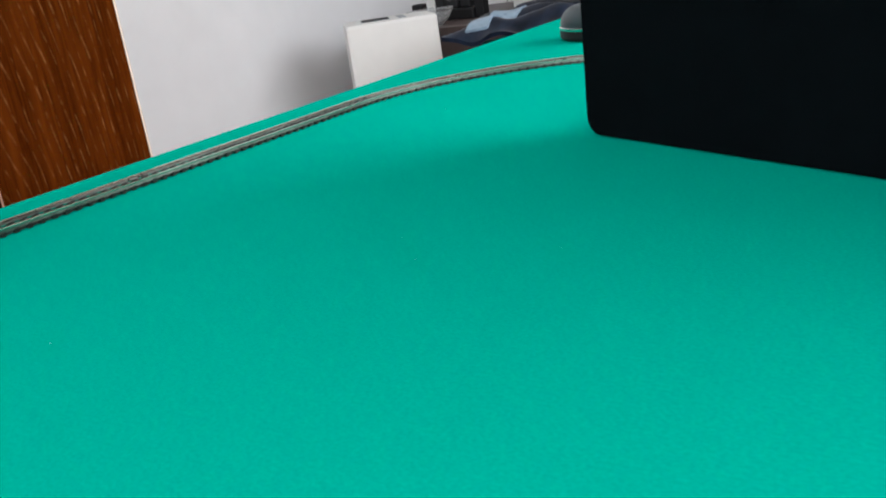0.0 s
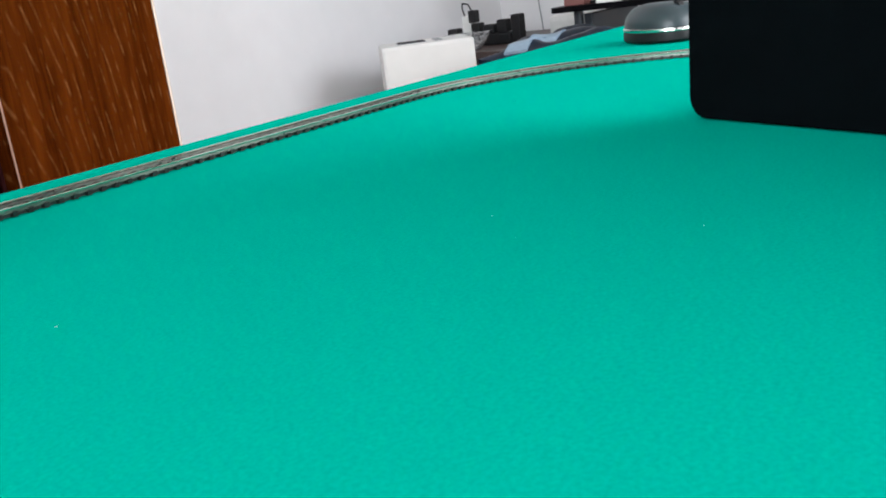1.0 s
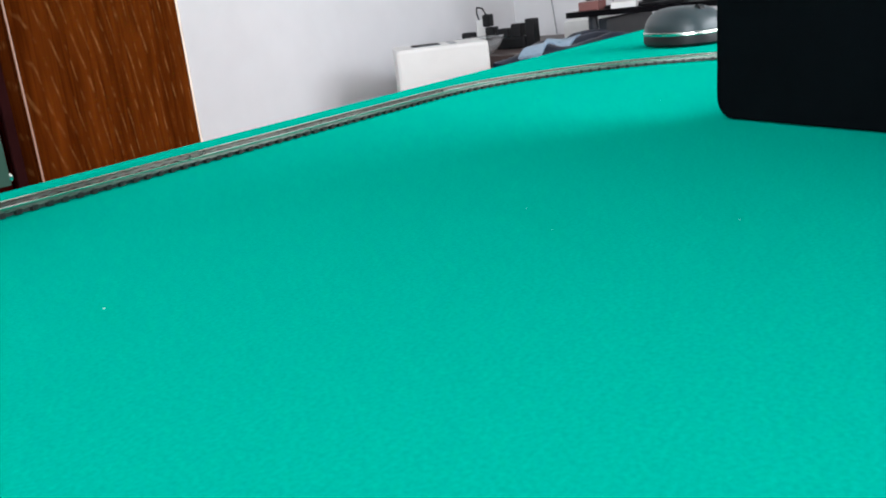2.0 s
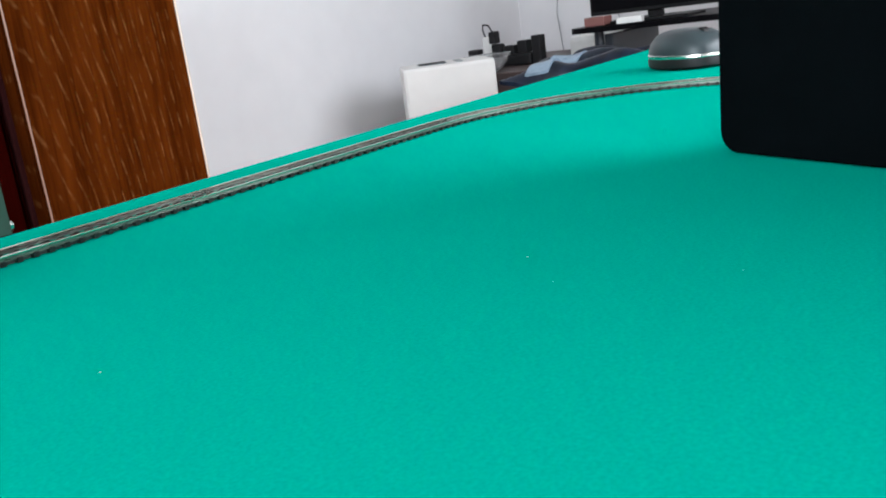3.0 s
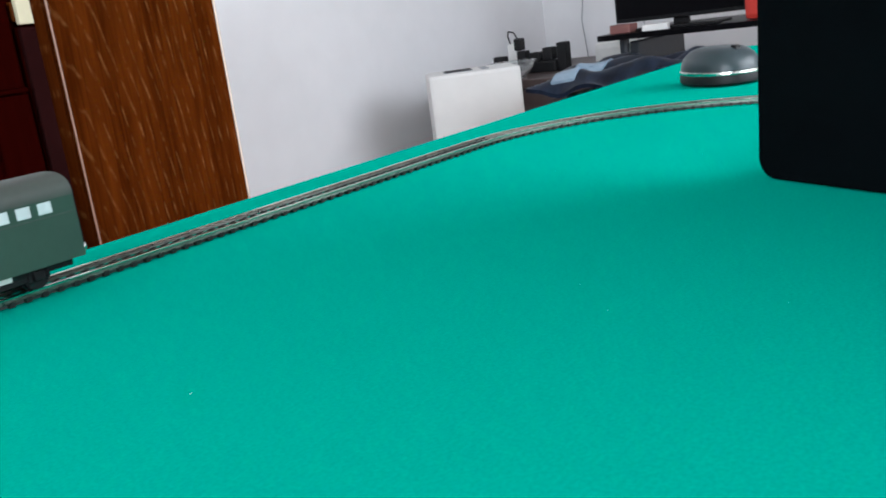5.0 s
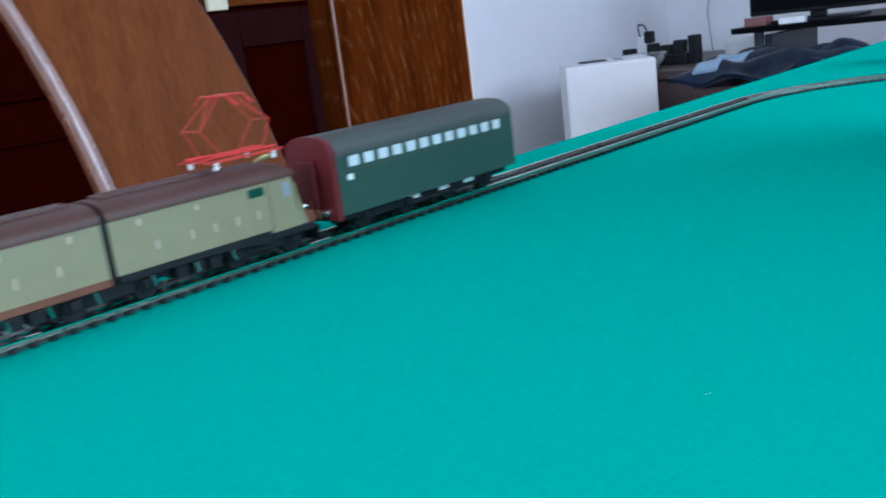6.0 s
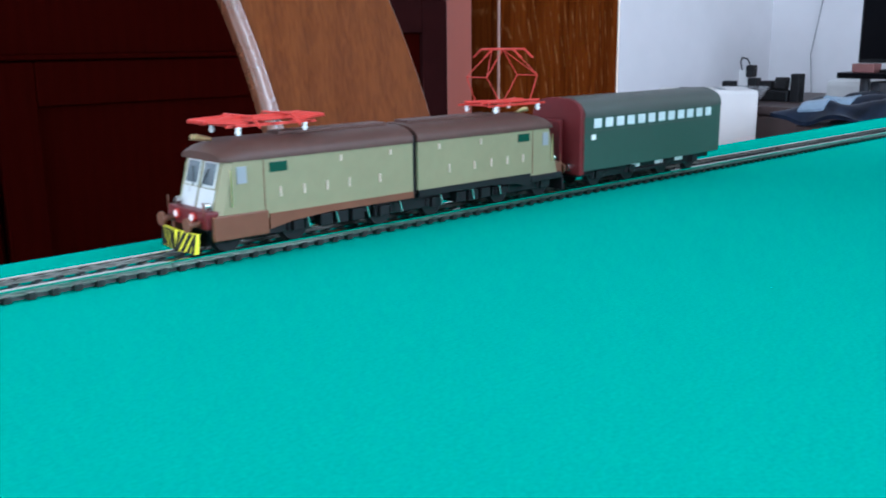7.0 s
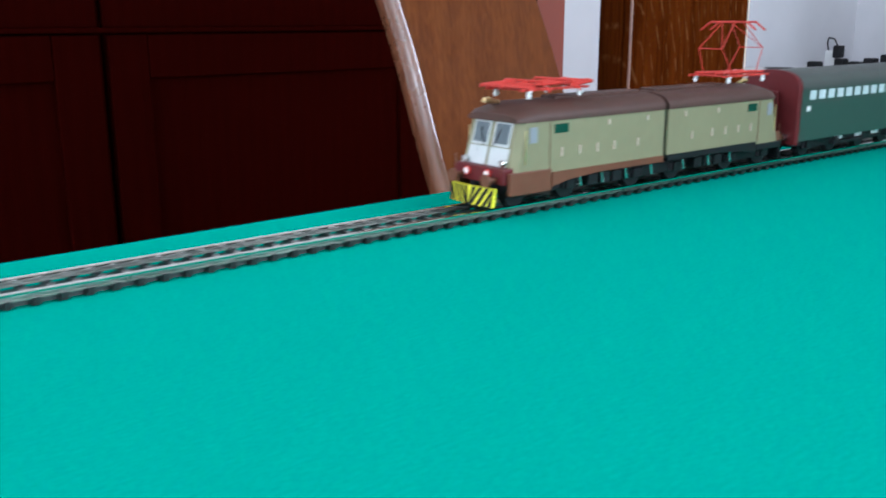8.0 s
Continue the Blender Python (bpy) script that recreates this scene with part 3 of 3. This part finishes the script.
part("lid", leaned(slab(0.37, 0.245, 0.010, 0.0, 0.009, 0.0006)), LID, lap, "black finely textured lid")
part("screen", leaned(box((0.012, 0.0091, 0.024), (0.358, 0.0115, 0.236), 0.0005)), SCREEN, lap)
part("base", box((0.003, 0.0125, 0.004), (0.367, 0.255, 0.022), 0.004), BLACK, lap)
part("hinge_cover", leaned(box((0.05, 0.0092, 0.006), (0.32, 0.0115, 0.017), 0.0004)), BLACK, lap)
for x in (0.03, 0.34):
    for y in (0.235, 0.035):
        part("rubber_foot", rod((x, y, 0.0), (x, y, 0.0045), 0.006), BLACK, lap)


def mouse(m):
    mo = thing("computer_mouse", m, "grey computer mouse with silver band on the cloth", "mouse")
    def ring(k, z, sx=0.052, sy=0.036):
        return [(sx * k * math.cos(a) * (1 + 0.06 * math.cos(a)), sy * k * math.copysign(abs(math.sin(a)) ** 0.85, math.sin(a)), z) for a in [2 * math.pi * i / 32 for i in range(32)]]
    part("base", loft([ring(0.93, 0.0008), ring(1.0, 0.003), ring(1.0, 0.0085), ring(0.985, 0.0105)]), BLACK, mo, "black underside", True)
    part("silver_band", loft([ring(0.99, 0.0106), ring(1.005, 0.0115), ring(1.0, 0.0135), ring(0.975, 0.0142)]), METAL, mo, "silver band round the edge", True)
    part("top_shell", loft([ring(math.cos(radians(a)) ** 0.55 * 0.972, 0.0143 + 0.0215 * math.sin(radians(a))) for a in (0, 12, 25, 40, 55, 68, 78, 86)]), MOUSETOP, mo, "glossy grey top", True)
    part("scroll_wheel", rod((-0.028, -0.003, 0.0305), (-0.028, 0.003, 0.0305), 0.006, seg=20), BLACK, mo)
    part("emblem", box((0.014, -0.006, 0.0335), (0.026, 0.006, 0.0345), 0.001), PAPER, mo, "pale emblem")


mouse(pose(2.060, -0.069, T0, 0, 0, 55) @ Matrix.Diagonal((0.88, 0.88, 1.0, 1)))

# ---- chair and narrow board cabinet just beyond the table ----
def leaning_chair():
    ch = thing("wooden_chair", pose(1.51, 0.50, 0), "varnished brown wooden chair with a broad slanting side board", "chair")
    a, b = Vector((1.420 - 1.51, -0.005, 0)), Vector((1.599 - 1.51, -0.035, 0))
    d = (b - a).normalized()
    nrm = Vector((-d.y, d.x, 0))
    loops, edge = [], []
    for i in range(29):
        z = -0.42 + 0.68 * i / 28
        off = -0.30 * z - 0.7 * z * abs(z) * (1 if z > 0 else 0.45)
        la, rb = a + Vector((off * 0.92 + 0.165 * z, 0.25 * z, 0)), b + Vector((off * 1.06 + 0.165 * z, 0.24 * z, 0))
        ring = [la, la + nrm * 0.04, rb + nrm * 0.04, rb + d * 0.003 + nrm * 0.034, rb + d * 0.003 + nrm * 0.004, rb]
        loops.append([p + Vector((0, 0, T0 + z)) for p in ring])
        lip = [la - d * (0.0004 + 0.014 * math.sin(math.pi * k / 12)) + nrm * (0.02 - 0.0215 * math.cos(math.pi * k / 12)) for k in range(13)]
        edge.append([p + Vector((0, 0, T0 + z)) for p in lip])
    part("side_board", loft(loops), CHAIR, ch, "broad curved board", True)
    part("rounded_edge", loft(edge), GLOSSWOOD, ch, "rounded glossy edge of the board", True)
    part("seat", box((-0.12, 0.05, 0.42), (0.32, 0.46, 0.46), 0.012), CHAIR, ch)
    part("seat_rail", box((0.02, 0.012, 0.345), (0.28, 0.05, 0.42), 0.006), CHAIR, ch)
    for x, y in ((0.0, 0.07), (0.28, 0.07), (0.0, 0.43), (0.28, 0.43)):
        part("leg", loft([[(x + sx * w, y + sy * w, z) for sx, sy in ((-1, -1), (1, -1), (1, 1), (-1, 1))] for z, w in ((0, 0.014), (0.42, 0.022))]), CHAIR, ch)


leaning_chair()


def board_cabinet():
    v2, v1 = Vector((1.6892, 0.4431, 0)), Vector((1.8440, 0.3849, 0))
    d = (v1 - v2).normalized()
    w, dp, h = (v1 - v2).length, 0.078, 1.35
    nar = thing("narrow_cabinet", Matrix.Translation(v2) @ Matrix(((d.x, -d.y, 0, 0), (d.y, d.x, 0, 0), (0, 0, 1, 0), (0, 0, 0, 1))), "tall narrow wooden cabinet with flamed grain and thin edging", "cabinet")
    part("front_board", box((0.0022, 0, 0.06), (w - 0.0022, 0.02, h), 0.0008), BOARD, nar, "brown board with flamed grain")
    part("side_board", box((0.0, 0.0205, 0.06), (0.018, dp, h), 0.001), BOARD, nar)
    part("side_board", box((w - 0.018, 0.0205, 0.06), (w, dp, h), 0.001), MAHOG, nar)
    part("back_board", box((0.0185, dp - 0.01, 0.06), (w - 0.0185, dp, h), 0.001), MAHOG, nar)
    part("edging", box((0.0006, -0.0006, 0.06), (0.002, 0.0035, h)), DULLEDGE, nar, "thin dull edging strip")
    # The white glint along this edge is painted as a pale strip.
    part("edging", box((w - 0.002, -0.0006, 0.06), (w, 0.0035, h)), PALE, nar, "thin edging strip with its glint painted pale")
    part("top_board", box((-0.003, -0.003, h + 0.0005), (w + 0.003, dp + 0.003, h + 0.02), 0.002), BOARD, nar)
    part("plinth", box((0.004, 0.006, 0), (w - 0.004, dp - 0.004, 0.0595), 0.001), MAHOG, nar)


board_cabinet()

# ---- dark cabinet along the wall ----
def dark_cabinet():
    ca = thing("dark_cabinet", pose(0, 1.6, 0), "large dark mahogany cabinet with panelled doors against the wall", "cabinet")
    x0, x1, dep, h = 0.1, 2.69, 0.38, 1.02
    part("carcass", box((x0, 0.022, 0.06), (x1, dep, h), 0.003), MAHOG, ca)
    part("plinth", box((x0 + 0.02, 0.04, 0), (x1 - 0.02, dep - 0.01, 0.0595), 0.002), MAHOG, ca)
    zl = T0 + 0.06
    xs = (x0, 0.79, 1.465, 2.30, x1)
    for k, (a, b) in enumerate(zip(xs, xs[1:])):
        last = k == 3
        top = T0 + 0.195 if last else zl - 0.008
        dr = part("door", box((a + 0.006, 0.004, 0.09), (b - 0.006, 0.0218, top), 0.003), MAHOG, ca, "dark panelled door")
        fw = 0.09
        for p, q in (((a + 0.008, 0.092), (a + fw, top - 0.002)), ((b - fw - 0.01, 0.092), (b - 0.008, top - 0.002)), ((a + fw + 0.001, 0.092), (b - fw - 0.011, 0.18)), ((a + fw + 0.001, top - 0.09), (b - fw - 0.011, top - 0.002))):
            part("door_frame", box((p[0], -0.012, p[1]), (q[0], 0.0038, q[1]), 0.004), DULLFRAME if last else MAHOG, dr)
        up = top + 0.012
        part("upper_door", box((a + 0.006, 0.0, up), (b - 0.006, 0.0218, h - 0.02), 0.004), MAHOG if not last else CHAIR, ca)
        if last:
            for x in (a + 0.036, b - 0.014):
                part("corner_block", box((x - 0.028, -0.016, up - 0.008), (x + 0.028, -0.001, h - 0.004), 0.003), IVORY, ca, "ivory corner block")
    part("ledge", box((x0 - 0.01, -0.02, zl - 0.006), (2.29, -0.0005, zl + 0.004), 0.003), MAHOG, ca)
    part("end_post", box((x1 + 0.001, 0.0, 0.0), (x1 + 0.115, 0.06, h), 0.004), SALMON, ca, "salmon-coloured upright post")


dark_cabinet()

# ---- turned finial standing beyond the table ----
def finial():
    fi = thing("turned_post", pose(1.885, 0.72, 0), "slim dark turned wooden post with a small knob", "post")
    prof = [(0.0, 0.02), (0.02, 0.018), (0.06, 0.011), (0.3, 0.009), (0.55, 0.010), (0.60, 0.013), (0.612, 0.009), (0.628, 0.007), (0.64, 0.0085), (0.652, 0.005), (0.66, 0.0075), (0.668, 0.006), (0.672, 0.001)]
    part("shaft", loft([[(r * math.cos(2 * math.pi * i / 16), r * math.sin(2 * math.pi * i / 16), z) for i in range(16)] for z, r in prof]), MAHOG, fi, "", True)


finial()

# ---- things by the far corner ----
def appliance():
    ap = thing("white_appliance", pose(3.664, 1.5185, 0, 0, 0, -50), "white plastic appliance with a dark grille in its top", "appliance")
    w, d, h = 0.316, 0.26, 0.656
    part("housing", box((0, 0, 0.02), (w, d, h), 0.012), APPL, ap)
    part("grille", box((0.06, 0.06, h - 0.001), (0.16, 0.17, h + 0.0015), 0.0005), GREY, ap, "dark top grille")
    for k in range(5):
        part("grille_slat", box((0.064, 0.070 + k * 0.019, h + 0.0016), (0.156, 0.078 + k * 0.019, h + 0.004), 0.0004), BLACK, ap)
    part("handle_slot", box((0.19, 0.05, h - 0.001), (0.215, 0.19, h + 0.002), 0.0006), GREY, ap)
    part("foot_frame", box((0.02, 0.02, 0), (w - 0.02, d - 0.02, 0.0195), 0.003), GREY, ap)


appliance()


def low_cabinet():
    lc = thing("low_cabinet", pose(4.085, 1.215, 0), "low brown-grey cabinet carrying cables and a bowl", "cabinet")
    part("top", box((0, 0, 0.555), (0.95, 0.58, 0.585), 0.004), DESK, lc)
    part("body", box((0.02, 0.02, 0.05), (0.93, 0.56, 0.5545), 0.004), DESK, lc)
    for k in range(2):
        part("door", box((0.004, 0.03 + 0.265 * k, 0.07), (0.0195, 0.285 + 0.265 * k, 0.545), 0.003), DESK, lc)
    part("plinth", box((0.05, 0.05, 0), (0.9, 0.53, 0.0495)), BLACK, lc)


low_cabinet()
LZ = 0.585


def power_strip():
    ps = thing("power_strip", pose(4.38, 1.415, LZ, 0, 0, 90), "black power strip full of plugs on the low cabinet", "power strip")
    part("strip", box((0.0, -0.03, 0.0), (0.32, 0.03, 0.045), 0.008), BLACK, ps)
    for x, h, w in ((0.04, 0.05, 0.022), (0.10, 0.035, 0.025), (0.16, 0.045, 0.02), (0.27, 0.03, 0.024)):
        part("plug", box((x - w, -0.022, 0.0455), (x + w, 0.022, 0.045 + h), 0.006), BLACK, ps)
    part("adapter", box((0.165, -0.03, 0.0915), (0.195, 0.012, 0.14), 0.006), BLACK, ps)
    part("charger", box((0.19, -0.034, 0.05), (0.235, -0.004, 0.12), 0.006), PAPER, ps, "white charger")
    part("cord", tube([(0.18, 0, 0.135), (0.19, 0.01, 0.165), (0.215, 0.01, 0.17), (0.225, 0.0, 0.15), (0.226, -0.015, 0.12)], 0.003), BLACK, ps)
    part("socket_block", box((-0.045, -0.02, 0.0), (-0.004, 0.025, 0.11), 0.006), BLACK, ps)


power_strip()
bw = [(0.0, 0.045), (0.004, 0.05), (0.03, 0.075), (0.06, 0.092), (0.062, 0.095), (0.06, 0.088), (0.03, 0.070), (0.008, 0.045)]
bowl = tagged(part("glass_bowl", loft([[(r * math.cos(2 * math.pi * i / 32), r * math.sin(2 * math.pi * i / 32), z) for i in range(32)] for z, r in bw]), CLEAR, None, "", True), "round clear glass bowl on the low cabinet", "bowl")
bowl.location = (4.195, 1.515, LZ + 0.0005)


def draped_jacket():
    """A jacket lying in folds over a low stool."""
    st = thing("low_stool", pose(3.74, 0.78, 0), "low wooden stool under a jacket", "stool")
    part("seat", box((-0.2, -0.2, 0.55), (0.2, 0.2, 0.575), 0.006), DESK, st)
    for x in (-0.17, 0.17):
        for y in (-0.17, 0.17):
            part("leg", rod((x, y, 0), (x * 0.9, y * 0.9, 0.5495), 0.014), DESK, st)
    bm = bmesh.new()
    bmesh.ops.create_grid(bm, x_segments=40, y_segments=40, size=1.0)
    for v in bm.verts:
        u, w = v.co.x, v.co.y
        r = max(abs(u), abs(w))
        fold = 0.016 * math.sin(9 * u + 3 * w) + 0.012 * math.sin(7 * w - 5 * u + 1) + 0.02 * noise.noise(Vector((u * 3, w * 3, 0.3)))
        v.co = Vector((u * 0.24, w * 0.26, 0.635 + fold * 0.9 - 0.10 * max(0, r - 0.75)))
    r = bmesh.ops.extrude_face_region(bm, geom=list(bm.faces))
    for v in r["geom"]:
        if isinstance(v, bmesh.types.BMVert):
            v.co.z -= 0.012
    bmesh.ops.recalc_face_normals(bm, faces=bm.faces)
    jk = tagged(part("folded_jacket", bm, CLOTHBLUE, None, "", True), "dark blue shiny jacket lying in folds on a stool", "jacket")
    jk.location = (3.74, 0.78, 0)
    # Strip following the folds, added as the jacket's bright sheen.
    bands = []
    for i in range(25):
        u = -0.9 + 1.2 * i / 24
        row = []
        for w, up in ((0.42, 0.004), (0.72, 0.004), (0.72, -0.004), (0.42, -0.004)):
            fold = 0.016 * math.sin(9 * u + 3 * w) + 0.012 * math.sin(7 * w - 5 * u + 1) + 0.02 * noise.noise(Vector((u * 3, w * 3, 0.3)))
            row.append((u * 0.24, w * 0.26, 0.637 + fold * 0.9 + up - 0.10 * max(0, max(abs(u), w) - 0.75)))
        bands.append(row)
    part("sheen_band", loft(bands), SHEEN, jk, "pale blue sheen of the jacket, laid on as a band", True)


draped_jacket()


def monitor_desk():
    md = thing("monitor_desk", pose(4.285, 0.335, 0), "dark desk with a thin rounded top under a monitor", "desk")
    part("top", slab_flat(0.62, 0.88, 0.05, 0.684, 0.704), SCREEN, md, "thin dark top with rounded corners")
    for x in (0.08, 0.54):
        for y in (0.05, 0.79):
            part("leg", rod((x, y, 0), (x, y, 0.6835), 0.018), DESKLEG, md)
    part("side_panel", box((0.09, 0.74, 0.10), (0.53, 0.775, 0.67), 0.004), DESKLEG, md, "blue-grey side panel")
    part("lower_shelf", box((0.09, 0.08, 0.36), (0.53, 0.735, 0.38), 0.003), SCREEN, md)


def slab_flat(w, d, r, z0, z1, n=6):
    pts = []
    for cx, cy, a0 in ((w - r, r, -90), (w - r, d - r, 0), (r, d - r, 90), (r, r, 180)):
        pts += [(cx + r * math.cos(radians(a0 + 90 * i / n)), cy + r * math.sin(radians(a0 + 90 * i / n))) for i in range(n + 1)]
    return loft([[(x, y, z) for x, y in pts] for z in (z0, z1)])


monitor_desk()


def monitor():
    mo = thing("monitor", pose(4.47, 0.945, 0.704), "black flat computer monitor on a stand", "monitor")
    part("housing", box((-0.02, -0.25, 0.032), (0.02, 0.25, 0.36), 0.006), BLACK, mo)
    part("screen", box((-0.0225, -0.24, 0.046), (-0.0203, 0.24, 0.35), 0.0005), SCREEN, mo)
    part("stand", box((0.0, -0.03, 0.010), (0.016, 0.03, 0.0315), 0.003), BLACK, mo)
    part("foot", box((-0.1, -0.16, 0.0), (0.08, 0.16, 0.0098), 0.003), BLACK, mo)


monitor()
def small_box(name, m, size, mat, label, cat):
    th = tagged(part(name, box((-size[0] / 2, -size[1] / 2, 0), (size[0] / 2, size[1] / 2, size[2]), min(size) * 0.12), mat), label, cat)
    th.matrix_world = m
    return th


small_box("red_box", pose(4.44, 0.600, 0.7045), (0.14, 0.16, 0.34), RED, "upright red box beside the monitor", "box")
small_box("pink_case", pose(4.355, 1.12, 0.7045), (0.07, 0.08, 0.032), PINK, "small pink case on the desk", "case")
small_box("paper_pack", pose(4.335, 0.985, 0.7045, 0, 0, 14), (0.06, 0.09, 0.022), PAPER, "white packet lying on the desk", "packet")
small_box("white_box", pose(4.80, 1.33, 0, 0, 0, 6), (0.22, 0.20, 0.66), PAPER, "pale plastic storage box beside the desk", "box")
for k, pts in enumerate((((5.285, 1.76, 2.1), (5.285, 1.77, 1.4), (5.285, 1.74, 1.0), (5.285, 1.78, 0.75), (5.285, 1.75, 0.45)),
                         ((5.285, 1.50, 2.0), (5.285, 1.46, 1.2), (5.285, 1.40, 0.95), (5.285, 1.46, 0.75), (5.285, 1.44, 0.5)))):
    tagged(part("wall_cable", tube([Vector(p) for p in pts], 0.0025), GREY), "thin grey cable hanging down the white wall", "cable")

# ---- bits of lint on the cloth ----
rnd = random.Random(4)
bm = bmesh.new()
for _ in range(14):
    x, y, a = rnd.uniform(1.15, 1.75), rnd.uniform(-0.36, -0.06), rnd.uniform(0, math.pi)
    n, h = rnd.uniform(0.00012, 0.0003), 0.0001
    rod((x - n * math.cos(a), y - n * math.sin(a), T0 + h), (x + n * math.cos(a), y + n * math.sin(a), T0 + h + 0.00002), 0.00008, bm, 5)
tagged(part("lint", bm, PAPER), "tiny pale bits of lint on the green cloth", "lint", kind="stuff")
